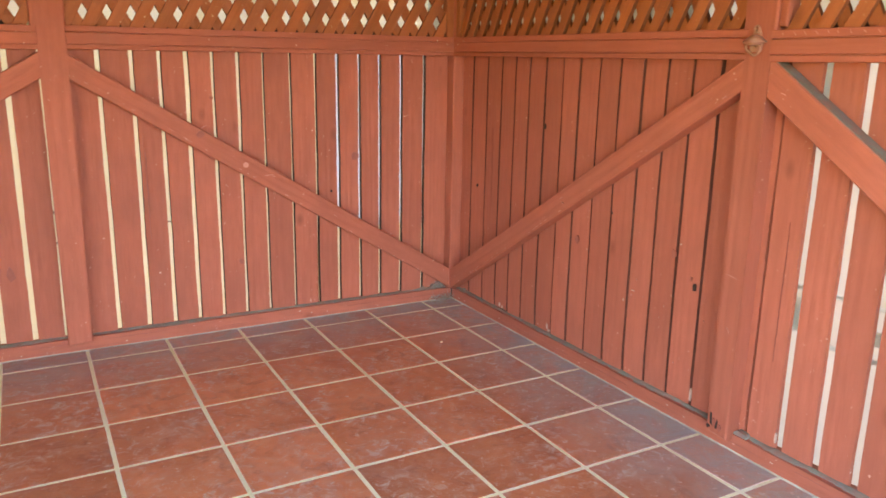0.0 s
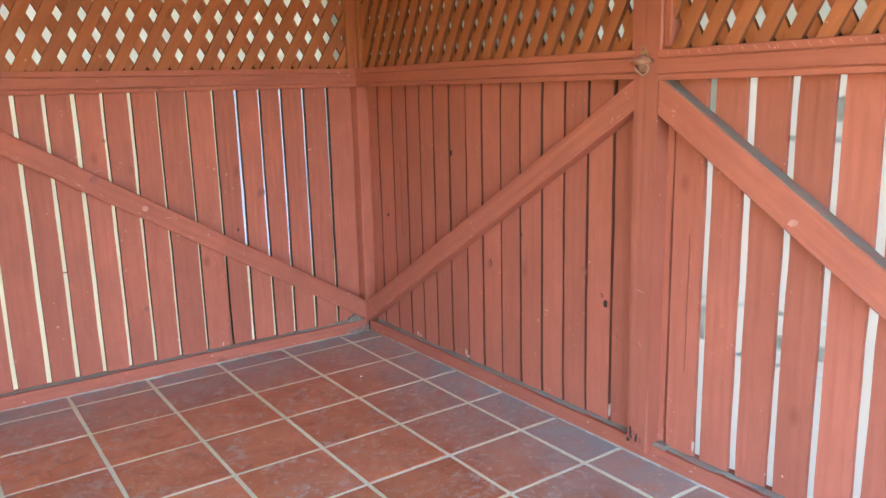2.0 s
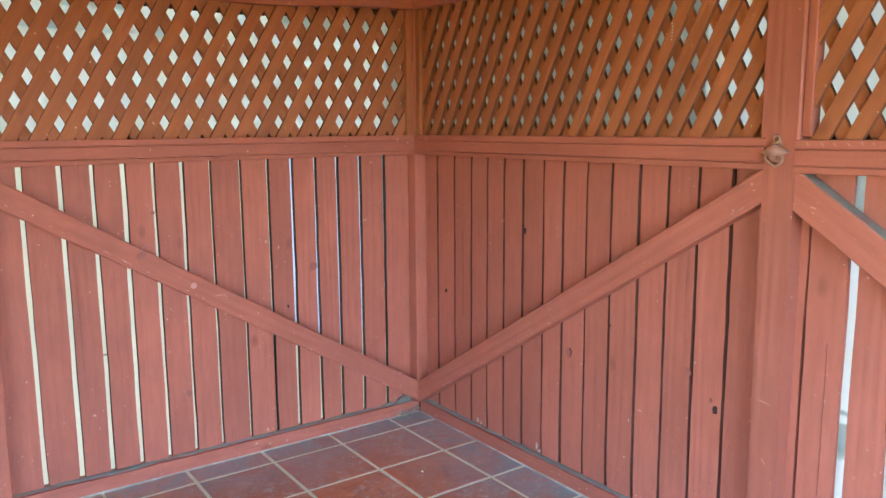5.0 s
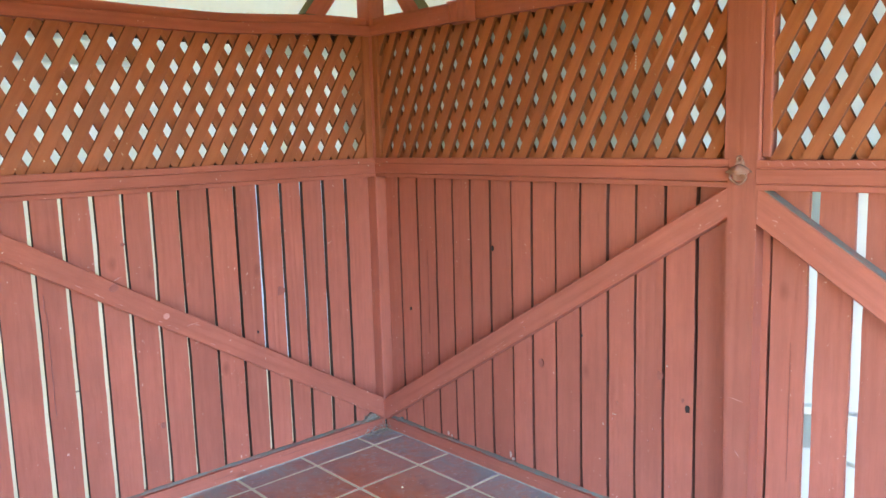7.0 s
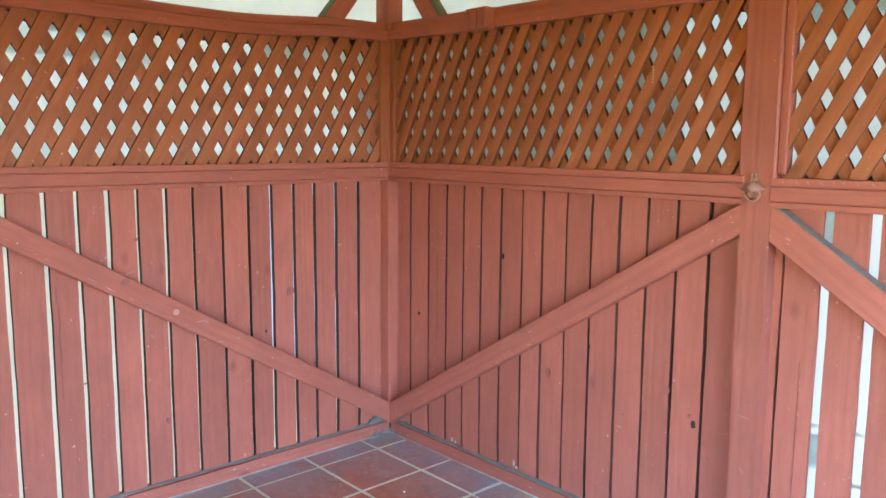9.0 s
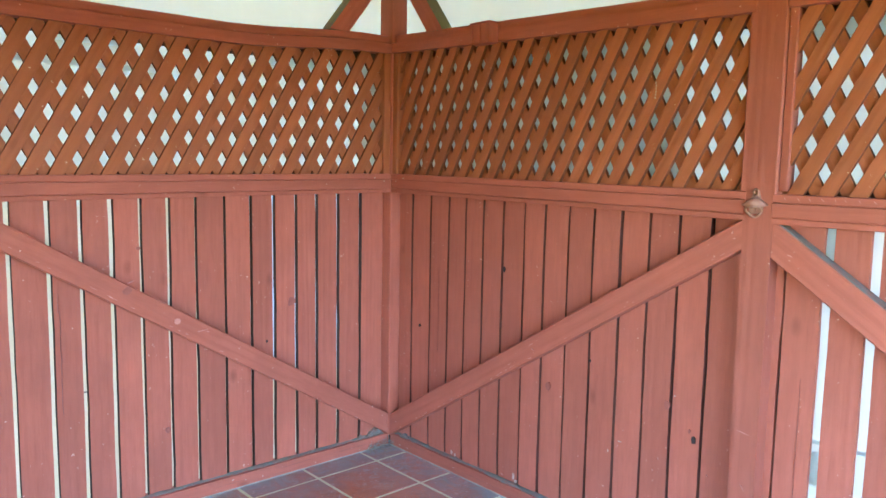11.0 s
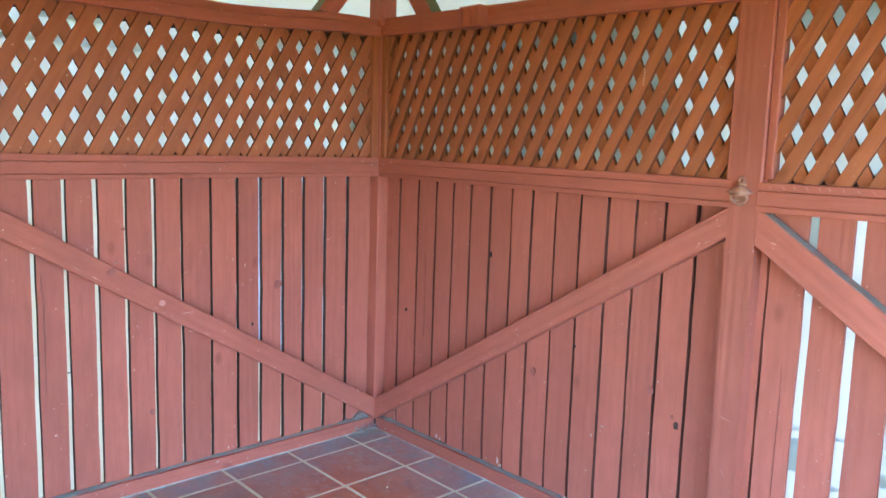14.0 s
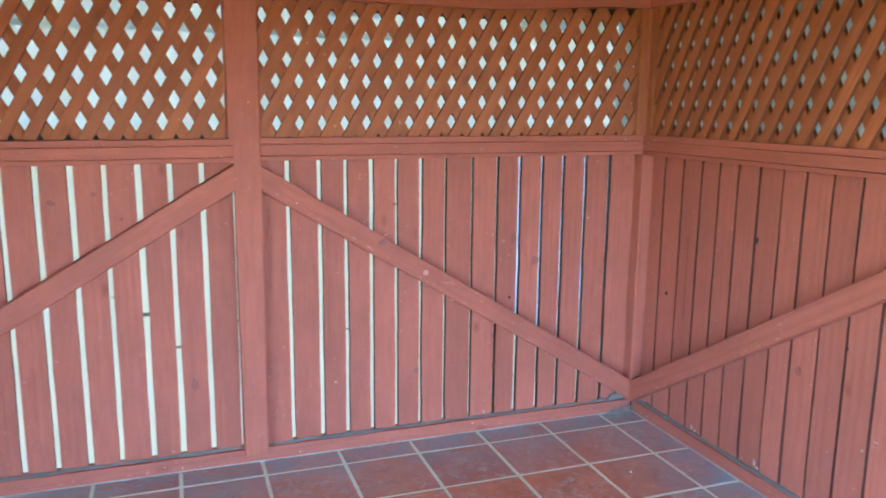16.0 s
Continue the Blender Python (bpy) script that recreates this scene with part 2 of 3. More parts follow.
def prism(name, wall, poly, d0, d1, mat, parent, grain=None, bevel=0.003, label="", edge_mat=None):
    """A timber whose outline in the wall's plane is poly [(u, z), ...], from depth d0 to d1; the grain runs along the object's own z."""
    au, ad = wall
    g = Vector((0, 1)) if grain is None else Vector(grain).normalized()
    zl = au * g.x + UP * g.y
    yl = ad
    xl = yl.cross(zl)
    o = au * poly[0][0] + UP * poly[0][1] + ad * d0
    m = Matrix((xl, yl, zl)).transposed().to_4x4()
    m.translation = o
    inv = m.inverted()
    bm = bmesh.new()
    rings = []
    for d in (d0, d1):
        rings.append([bm.verts.new(inv @ (au * u + UP * z + ad * d)) for u, z in poly])
    n = len(poly)
    front = bm.faces.new(rings[0])
    bm.faces.new(rings[1][::-1])
    for i in range(n):
        bm.faces.new((rings[0][i], rings[0][(i + 1) % n], rings[1][(i + 1) % n], rings[1][i]))
    if bevel:
        bmesh.ops.bevel(bm, geom=list(front.edges), offset=bevel, segments=1, affect="EDGES", profile=0.5)
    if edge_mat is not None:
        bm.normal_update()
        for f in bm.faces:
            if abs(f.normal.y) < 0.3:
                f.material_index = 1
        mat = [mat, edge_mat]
    return part(name, bm, mat, parent, label, m)


def rect(u0, u1, z0, z1):
    return [(u0, z0), (u1, z0), (u1, z1), (u0, z1)]


def clip(poly, axis, limit, keep_above):
    """Cuts a polygon of (u, z) at one line."""
    out = []
    for i, p in enumerate(poly):
        q = poly[(i + 1) % len(poly)]
        a = (p[axis] - limit) * (1 if keep_above else -1)
        b = (q[axis] - limit) * (1 if keep_above else -1)
        if a >= 0:
            out.append(p)
        if a * b < 0:
            t = a / (a - b)
            out.append((p[0] + (q[0] - p[0]) * t, p[1] + (q[1] - p[1]) * t))
    return out


def box(name, lo, hi, mat, parent=None, label="", bevel=0.0):
    bm = bmesh.new()
    bmesh.ops.create_cube(bm, size=1)
    c = [(a + b) / 2 for a, b in zip(lo, hi)]
    for v in bm.verts:
        v.co = Vector([v.co[i] * (hi[i] - lo[i]) for i in range(3)])
    if bevel:
        bmesh.ops.bevel(bm, geom=list(bm.edges), offset=bevel, segments=2, affect="EDGES", profile=0.5)
    return part(name, bm, mat, parent, label, Matrix.Translation(c))


# ---- heights and depths shared by both walls ----
SILL_FRONT, SILL_TOP = 0.030, 0.060
BOARD_D = 0.060
RAIL_LOW, RAIL_TOP = 1.283, 1.374
LAT_TOP = 1.955
END = 3.42


def board(wall, parent, u0, u1, thick, edge):
    """One upright board with slightly uneven edges."""
    steps = 12
    z0, z1 = SILL_TOP - 0.004 + rand.uniform(0, 0.004), RAIL_LOW + 0.02
    lean = rand.uniform(-0.002, 0.002)
    seed = rand.uniform(0, 90)

    def wave(z, side):
        return 0.0028 * noise.noise((z * 3.1, seed, side)) + 0.0022 * noise.noise((z * 11, seed, side + 4))

    levels = [z0 + (z1 - z0) * k / steps for k in range(steps + 1)]
    left = [(u0 + wave(z, 0) + lean * z, z) for z in levels]
    right = [(u1 + wave(z, 1) + lean * z, z) for z in levels]
    d = BOARD_D + rand.uniform(-0.0025, 0.0025)
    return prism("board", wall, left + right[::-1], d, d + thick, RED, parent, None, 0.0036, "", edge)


def boards(wall, parent, start, gaps, stop, width, thick=0.019, edge=None):
    edges = [start] + list(gaps) + [stop]
    for i in range(len(edges) - 1):
        a = edges[i] + (width[i - 1] / 2 if i else 0)
        b = edges[i + 1] - (width[i] / 2 if i < len(gaps) else 0)
        board(wall, parent, a, b, thick, edge)


def lattice(wall, parent, u0, u1, zlo, zhi, hole_u, hole_z, pitch, rise, front_sign, d=0.020, thick=0.0135, bend=0.0, tilt=0.0):
    """Diamond trellis panel of two layers of slats; hole_u, hole_z: the middle of one hole."""
    panel = new("lattice_panel")
    panel.parent = parent
    half = pitch * 0.275
    for layer, sign in ((0, front_sign), (1, -front_sign)):
        for k in range(-40, 41):
            slope = rise / (pitch + 2 * bend * (k + 0.5))
            uc = hole_u + (k + 0.5) * pitch + bend * (k + 0.5) ** 2 - sign * tilt * (k + 0.5) * pitch / slope + rand.uniform(-0.0016, 0.0016)
            a = uc + sign * (zlo - 0.05 - hole_z) / slope
            b = uc + sign * (zhi + 0.05 - hole_z) / slope
            poly = [(a - half, zlo - 0.05), (a + half, zlo - 0.05), (b + half, zhi + 0.05), (b - half, zhi + 0.05)]
            for axis, limit, above in ((0, u0, True), (0, u1, False), (1, zlo, True), (1, zhi, False)):
                poly = clip(poly, axis, limit, above) if poly else poly
            if len(poly) < 3:
                continue
            area = abs(sum(p[0] * q[1] - q[0] * p[1] for p, q in zip(poly, poly[1:] + poly[:1]))) / 2
            if area < 0.0004:
                continue
            dd = d + layer * (thick + 0.0005) + rand.uniform(-0.0005, 0.0005)
            prism("slat", wall, poly, dd, dd + thick, TRELLIS_RED, panel, (sign, slope), 0.0012, "", TRELLIS_EDGE_SHADE)
    panel["label"] = "red painted wooden diamond trellis panel"
    return panel


def rail(wall, parent, u0, u1, top0, top1):
    """The middle rail: a main board with a cap strip above and a thin strip below, parted by fine grooves."""
    run = u1 - u0
    low = lambda u: top0 + (top1 - top0) * (u - u0) / run
    bands = ((0.024, 0.0, 0.000, "cap_strip"), (0.070, 0.0265, -0.002, "rail_board"), (0.091, 0.0725, 0.001, "lower_strip"))
    for bottom, top, d, name in bands:
        poly = [(u0, low(u0) - bottom), (u1, low(u1) - bottom), (u1, low(u1) - top), (u0, low(u0) - top)]
        prism(name, wall, poly, d - 0.003, 0.058, RED, parent, (1, 0), 0.0025)
    poly = [(u0, low(u0) - 0.086), (u1, low(u1) - 0.086), (u1, low(u1) - 0.004), (u0, low(u0) - 0.004)]
    prism("rail_core", wall, poly, 0.006, 0.056, RED, parent, (1, 0), 0)


def brace(wall, parent, foot, head, z_foot, z_head, thick=0.104, thick_head=None):
    """A diagonal brace between u = foot and u = head; the z values are those of its upper edge."""
    poly = [(foot, z_foot - thick), (head, z_head - (thick_head or thick)), (head, z_head), (foot, z_foot)]
    return prism("brace", wall, poly, 0.001, 0.056, RED, parent, (head - foot, z_head - z_foot), 0.004)


def post(wall, parent, lo, hi, lo_up, hi_up, top, label=""):
    """A post that is a little wider above the rail."""
    steps = [(lo, SILL_TOP - 0.012), (hi, SILL_TOP - 0.018), (hi, 0.35), (hi + 0.002, 0.8), (hi, RAIL_LOW + 0.03), (hi_up, RAIL_LOW + 0.032),
             (hi_up, top), (lo_up, top), (lo_up, RAIL_LOW + 0.032), (lo, RAIL_LOW + 0.03), (lo - 0.001, 0.8)]
    return prism("post", wall, steps, -0.001, 0.095, RED, parent, None, 0.005, label)


def sill(wall, parent, u0, u1):
    n = 30
    pts = [(u0 + (u1 - u0) * k / n, SILL_TOP + 0.003 * noise.noise((k * 0.7, 3, u1))) for k in range(n + 1)]
    poly = [(u0, 0.0), (u1, 0.0)] + pts[::-1]
    prism("sill", wall, poly, SILL_FRONT, 0.10, RED, parent, (1, 0), 0.006)


def dust(wall, parent, u0, u1):
    """Grey dirt lying on the sill's ledge, thick and thin by turns."""
    au, ad = wall
    bm = bmesh.new()
    n = 420
    rows = []
    for k in range(n + 1):
        u = u0 + (u1 - u0) * k / n
        w = max(0.005, 0.018 + 0.014 * noise.noise((u * 6, 1.3, ad.x * 5)) + 0.010 * noise.noise((u * 23, 4, ad.x)) + 0.006 * noise.noise((u * 61, 7, ad.x)))
        h = SILL_TOP + 0.005 + 0.003 * noise.noise((u * 11, 2, 0))
        rows.append([bm.verts.new(au * u + ad * d + UP * z) for d, z in ((0.061, h + 0.004), (0.061 - w * 0.85, h - 0.001), (0.061 - w, SILL_TOP - 0.004))])
    for a, b in zip(rows, rows[1:]):
        for i in range(2):
            bm.faces.new((a[i], a[i + 1], b[i + 1], b[i]))
    part("dirt", bm, DUST, parent, "grey dust and dirt on the sill", smooth=True)


def plate(wall, parent, u0, u1, bottom, set_name="top_plate"):
    """The top plate: a lower face board and a set-back upper member that follow a slightly bowed line."""
    n = 24
    us = [u0 + (u1 - u0) * k / n for k in range(n + 1)]
    for lo, hi, d0, d1, name in ((0.0, 0.046, -0.006, 0.06, "face_board"), (0.051, 0.084, 0.018, 0.10, set_name)):
        poly = [(u, bottom(u) + lo) for u in us] + [(u, bottom(u) + hi) for u in us[::-1]]
        prism(name, wall, poly, d0, d1, RED, parent, (1, 0), 0.004)
    # rails behind the trellis, coloured dark for the shade in its end holes
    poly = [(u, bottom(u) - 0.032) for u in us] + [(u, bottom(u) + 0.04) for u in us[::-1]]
    prism("back_rail", wall, poly, 0.064, 0.094, GAP_SHADE, parent, (1, 0), 0, "rail behind the trellis, coloured dark for the shade there")
    prism("back_rail", wall, rect(u0 + 0.04, u1, RAIL_TOP - 0.02, RAIL_TOP + 0.020), 0.064, 0.094, GAP_SHADE, parent, (1, 0), 0, "rail behind the trellis, coloured dark for the shade there")


def strut(wall, parent, foot_u, head_u, z0, z1, d0=0.015, d1=0.085):
    """A short strut from the plate up to a post: red towards the room, olive on its edges."""
    w = 0.075
    poly = [(foot_u - w * 0.7, z0), (foot_u + w * 0.7, z0), (head_u + w * 0.7, z1), (head_u - w * 0.7, z1)]
    ob = prism("strut", wall, poly, d0, d1, [RED, OLIVE], parent, (head_u - foot_u, z1 - z0), 0)
    for p in ob.data.polygons:
        if abs(p.normal.y) < 0.5:
            p.material_index = 1
    return ob


# ---- floor ----
floor = empty("floor", "red terracotta tile floor with pale grout lines", "floor", "structure")
box("grout_bed", (-3.75, -3.75, -0.16), (0.14, 0.14, -0.0014), GROUT, floor)
PITCH = 0.3297
X0, Y0 = -0.150, -0.104


def tile(x0, x1, y0, y1):
    c = ((x0 + x1) / 2, (y0 + y1) / 2)
    bm = bmesh.new()
    hx, hy = (x1 - x0) / 2, (y1 - y0) / 2
    jit = lambda: rand.uniform(-0.0012, 0.0012)
    low = [bm.verts.new((sx * hx + jit(), sy * hy + jit(), -0.010)) for sx, sy in ((-1, -1), (1, -1), (1, 1), (-1, 1))]
    top = [bm.verts.new((v.co.x * (1 - 0.0022 / hx), v.co.y * (1 - 0.0022 / hy), rand.uniform(-0.0006, 0.0006))) for v in low]
    mid = [bm.verts.new((v.co.x, v.co.y, -0.0022)) for v in low]
    bm.faces.new(top)
    for a, b in ((mid, top), (low, mid)):
        for i in range(4):
            bm.faces.new((a[i], a[(i + 1) % 4], b[(i + 1) % 4], b[i]))
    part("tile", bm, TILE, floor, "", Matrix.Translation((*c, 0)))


G = 0.0062
for i in range(-1, 10):
    for k in range(-1, 11):
        x1 = min(X0 - i * PITCH, 0.034)
        x0 = X0 - (i + 1) * PITCH
        y1 = min(Y0 - k * PITCH, 0.034)
        y0 = Y0 - (k + 1) * PITCH
        tile(x0 + G, x1 - (G if i >= 0 else 0.004), y0 + G, y1 - (G if k >= 0 else 0.004))

# ---- the two walls ----
north = empty("wall_north", "red painted board wall with trellis above", "wall", "structure")
east = empty("wall_east", "red painted board wall with trellis above", "wall", "structure")

# corner post, shared by both
prism("corner_post", NORTH, rect(-0.092, 0.0, SILL_TOP + 0.004, 2.75), 0.0, 0.092, RED, north, None, 0.004)

# added dark block that stops light leaking in between the sills
prism("corner_block", NORTH, rect(-0.098, -0.031, 0.0, SILL_TOP + 0.003), 0.031, 0.098, GAP_SHADE, north, None, 0, "dark block added where the sills meet to stop a light leak")

NG = [0.139, 0.267, 0.384, 0.493, 0.606, 0.716, 0.839, 0.967, 1.080, 1.191, 1.302, 1.413, 1.526, 1.655]
NW = [0.016, 0.016, 0.017, 0.016, 0.019, 0.013, 0.013, 0.013, 0.014, 0.017, 0.018, 0.019, 0.020, 0.018]
boards(NORTH, north, 0.004, NG, 1.790, NW, 0.024, GAP_SHADE)
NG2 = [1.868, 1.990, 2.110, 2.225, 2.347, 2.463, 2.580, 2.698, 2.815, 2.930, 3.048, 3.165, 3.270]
boards(NORTH, north, 1.792, NG2, END - 0.05, [0.014] + [0.021] * 12, 0.021, GAP_SHADE)
EG = [0.100, 0.234, 0.360, 0.475, 0.588, 0.706, 0.829, 0.939, 1.062, 1.184, 1.310, 1.428, 1.546, 1.666]
EW = [0.010, 0.011, 0.012, 0.011, 0.010, 0.010, 0.011, 0.010, 0.010, 0.011, 0.011, 0.010, 0.011, 0.010]
boards(EAST, east, 0.004, EG, 1.800, EW, 0.020, EAST_EDGE_SHADE)
EG2 = [1.915, 2.040, 2.168, 2.294, 2.420, 2.545, 2.668, 2.790, 2.912, 3.035, 3.158, 3.270]
boards(EAST, east, 1.804, EG2, END - 0.05, [0.011] + [0.028] * 11, 0.016)
# near-black sheets added behind the east boards, so the gaps read as shade
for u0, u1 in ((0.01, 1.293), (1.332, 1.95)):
    prism("backing_board", EAST, rect(u0, u1, 0.062, 1.30), 0.088, 0.098, NEAR_BLACK, east, None, 0, "near-black sheet added behind the boards to darken the gaps")

for wall, w in ((NORTH, north), (EAST, east)):
    sill(wall, w, -0.03 if wall is NORTH else -0.028, END)
    dust(wall, w, 0.0, END)
    post(wall, w, END - 0.09, END, END - 0.10, END + 0.01, 2.70)
post(NORTH, north, 1.772, 1.868, 1.765, 1.892, 2.70)
post(EAST, east, 1.802, 1.888, 1.782, 1.898, 2.70)

rail(NORTH, north, 0.003, 1.771, 1.382, 1.370)
rail(NORTH, north, 1.869, END - 0.09, 1.366, 1.352)
rail(EAST, east, 0.003, 1.803, 1.382, 1.368)
rail(EAST, east, 1.887, END - 0.09, 1.362, 1.362)

brace(NORTH, north, 0.002, 1.771, 0.178, 1.262, 0.103)
brace(NORTH, north, 3.33, 1.869, 0.380, 1.268, 0.103)
brace(EAST, east, 0.002, 1.801, 0.173, 1.284, 0.108, 0.098)
brace(EAST, east, 3.33, 1.889, 0.290, 1.284, 0.116)

lattice(NORTH, north, 0.038, 1.764, RAIL_TOP - 0.008, LAT_TOP, 0.088, 1.454, 0.0982, 0.167, -1, bend=-0.000208, tilt=-0.015)
lattice(NORTH, north, 1.893, END - 0.10, RAIL_TOP - 0.012, LAT_TOP, 2.033, 1.430, 0.0937, 0.167, -1)
lattice(EAST, east, 0.038, 1.780, RAIL_TOP - 0.008, LAT_TOP, 1.705, 1.418, 0.0895, 0.170, 1, thick=0.0175)
lattice(EAST, east, 1.900, END - 0.10, RAIL_TOP - 0.012, LAT_TOP, 2.020, 1.421, 0.0890, 0.166, 1, thick=0.016)
prism("batten", NORTH, rect(0.001, 0.040, RAIL_TOP + 0.006, 1.96), 0.006, 0.052, TRELLIS_RED, north)
prism("batten", EAST, rect(0.001, 0.036, RAIL_TOP + 0.006, 1.96), 0.006, 0.052, TRELLIS_RED, east)
prism("batten", EAST, rect(1.899, 1.925, RAIL_TOP - 0.002, 1.96), 0.010, 0.052, RED, east)


def ease(t):
    t = max(0.0, min(1.0, t))
    return t * t * (3 - 2 * t)


plate(NORTH, north, 0.002, 1.764, lambda u: 1.910 + 0.042 * ease((0.85 - u) / 0.75))
plate(NORTH, north, 1.894, END - 0.10, lambda u: 1.910)
plate(EAST, east, 0.002, 1.805, lambda u: 1.912 + 0.044 * (1 - u / 1.8))
plate(EAST, east, 1.899, END - 0.10, lambda u: 1.912)
for wall, w, p0, p1 in ((NORTH, north, 1.765, 1.892), (EAST, east, 1.782, 1.898)):
    strut(wall, w, 0.29, 0.03, 2.03, 2.36)
    strut(wall, w, p0 - 0.27, p0 - 0.02, 1.99, 2.32)
    strut(wall, w, p1 + 0.27, p1 + 0.02, 1.99, 2.32)
    prism("eaves_beam", wall, rect(-0.09 if wall is NORTH else 0.0, END, 2.68, 2.80), 0.0, 0.10, RED, w, (1, 0))

# ---- small marks and fittings on the walls ----


def blotch(name, wall, parent, u, z, d, wide, high, mat, label="", turn=0.0, sides=9, rough_edge=0.25, deep=0.008):
    """A small flat mark with a ragged outline, let into the surface at depth d."""
    poly = []
    for k in range(sides):
        a = 2 * math.pi * k / sides
        r = 1 + rand.uniform(-rough_edge, rough_edge)
        x, y = math.cos(a) * wide / 2 * r, math.sin(a) * high / 2 * r
        poly.append((u + x * math.cos(turn) - y * math.sin(turn), z + x * math.sin(turn) + y * math.cos(turn)))
    return prism(name, wall, poly, d, d + deep, mat, parent, None, 0, label)


BD = BOARD_D - 0.0033
KNOT = mottled("bled_knot", (0.27, 0.070, 0.044), (0.33, 0.095, 0.06), 70, 0.6, 0.001)
for u, z, w, h, m in ((0.646, 0.631, 0.011, 0.013, NEAR_BLACK), (1.099, 0.322, 0.022, 0.030, KNOT), (2.054, 0.365, 0.032, 0.060, KNOT), (2.532, 1.127, 0.028, 0.024, KNOT),
                      (2.386, 1.155, 0.020, 0.018, KNOT), (2.293, 1.059, 0.016, 0.016, KNOT), (1.205, 1.085, 0.018, 0.014, KNOT), (0.52, 0.80, 0.034, 0.050, KNOT)):
    blotch("knot", NORTH, north, u, z, BD, w, h, m, "dark wood knot")
for u, z, w, h, m in ((0.165, 0.652, 0.014, 0.018, NEAR_BLACK), (1.640, 0.500, 0.018, 0.026, NEAR_BLACK), (1.622, 0.528, 0.010, 0.016, KNOT), (0.82, 0.70, 0.012, 0.016, KNOT),
                      (1.19, 0.69, 0.013, 0.014, NEAR_BLACK), (0.985, 0.538, 0.026, 0.034, KNOT), (0.72, 0.99, 0.010, 0.022, NEAR_BLACK), (1.531, 0.60, 0.022, 0.03, KNOT), (0.80, 0.64, 0.016, 0.02, KNOT)):
    blotch("knot", EAST, east, u, z, BD, w, h, m, "dark wood knot")
blotch("filler_spot", NORTH, north, 1.077, 0.786, -0.0012, 0.026, 0.024, FILLER, "pale round filler spot", 0, 12, 0.08)
blotch("filler_spot", EAST, east, 2.352, 0.888, -0.0012, 0.030, 0.018, FILLER, "pale filler spot", 0.4, 12, 0.15)
blotch("knot", NORTH, north, 1.270, 0.930, -0.0008, 0.038, 0.030, KNOT, "dark wood knot", -0.5, 12, 0.1)
CHIP = mottled("bare_chip", (0.55, 0.42, 0.33), (0.45, 0.28, 0.21), 60, 0.8, 0.001)
for u, z, w, h in ((0.806, 0.094, 0.010, 0.030), (0.820, 0.078, 0.014, 0.012), (0.412, 0.086, 0.016, 0.022), (0.436, 0.080, 0.010, 0.016), (1.668, 0.105, 0.006, 0.050),
                   (2.028, 0.105, 0.006, 0.034), (1.56, 0.64, 0.006, 0.006), (1.29, 0.36, 0.005, 0.012), (1.34, 0.41, 0.020, 0.003)):
    blotch("paint_chip", EAST, east, u, z, BD, w, h, CHIP, "pale bare paint chip")
for u, z, w, h, t in ((0.935, 0.712, 0.030, 0.003, 0.6), (0.945, 0.694, 0.018, 0.003, -0.4), (0.06, 0.150, 0.008, 0.005, 0), (0.10, 0.135, 0.005, 0.005, 0), (1.766, 1.236, 0.008, 0.008, 0),
                      (1.774, 1.218, 0.012, 0.004, 0.3), (0.27, 0.238, 0.020, 0.004, 0.55), (1.95, 1.18, 0.024, 0.003, -0.3), (1.842, 0.60, 0.05, 0.0025, -0.15), (1.850, 0.42, 0.030, 0.0025, -0.9)):
    blotch("paint_chip", EAST, east, u, z, -0.0022, w * 0.8, h, FILLER, "pale bare paint chip", t)
for u, z, w, h, t in ((0.97, 0.735, 0.06, 0.003, -0.1), (0.95, 0.728, 0.03, 0.003, 0.3), (0.35, 0.40, 0.006, 0.006, 0), (1.255, 0.962, 0.03, 0.004, -0.5)):
    blotch("paint_chip", NORTH, north, u, z, -0.0012, w * 0.7, h * 0.8, FILLER, "pale bare paint chip", t)
for k in range(6):
    blotch("paint_chip", EAST, east, 1.449 + rand.uniform(-0.002, 0.002), 1.675 + k * 0.010, 0.0185, 0.006, 0.006, CHIP, "pale bare paint chip")
# saw nicks along the cap strip of the far east bay
for k in range(24):
    u = 1.925 + k * 0.036 + rand.uniform(-0.008, 0.008)
    blotch("saw_nick", EAST, east, u, 1.3505 + rand.uniform(-0.002, 0.002), -0.0036, 0.017 * rand.uniform(0.6, 1.2), 0.0022, FILLER, "", -0.9 + rand.uniform(-0.15, 0.15), 7, 0.2, 0.003)
# pale flecks along the lower edges of the braces
for wall, w, foot, head, z0, z1 in ((EAST, east, 0.05, 1.76, 0.100, 1.170), (NORTH, north, 0.05, 1.72, 0.100, 1.150)):
    for k in range(26):
        t = rand.random()
        blotch("rubbed_fleck", wall, w, foot + (head - foot) * t, z0 + (z1 - z0) * t + rand.uniform(0.002, 0.008), -0.0012, rand.uniform(0.006, 0.022), rand.uniform(0.0015, 0.003), FILLER, "", math.atan2(z1 - z0, head - foot), 7, 0.3, 0.003)
# scattered scratches on the east boards
for k in range(34):
    u, z = rand.uniform(0.15, 1.78), rand.uniform(0.08, 0.62)
    if min(abs(u - g) for g in EG) > 0.02 and z < 0.05 + 0.58 * u:
        blotch("scratch", EAST, east, u, z, BD - 0.0002, rand.uniform(0.003, 0.012), rand.uniform(0.0012, 0.003), FILLER, "", rand.uniform(-1.5, 1.5), 6, 0.3, 0.004)
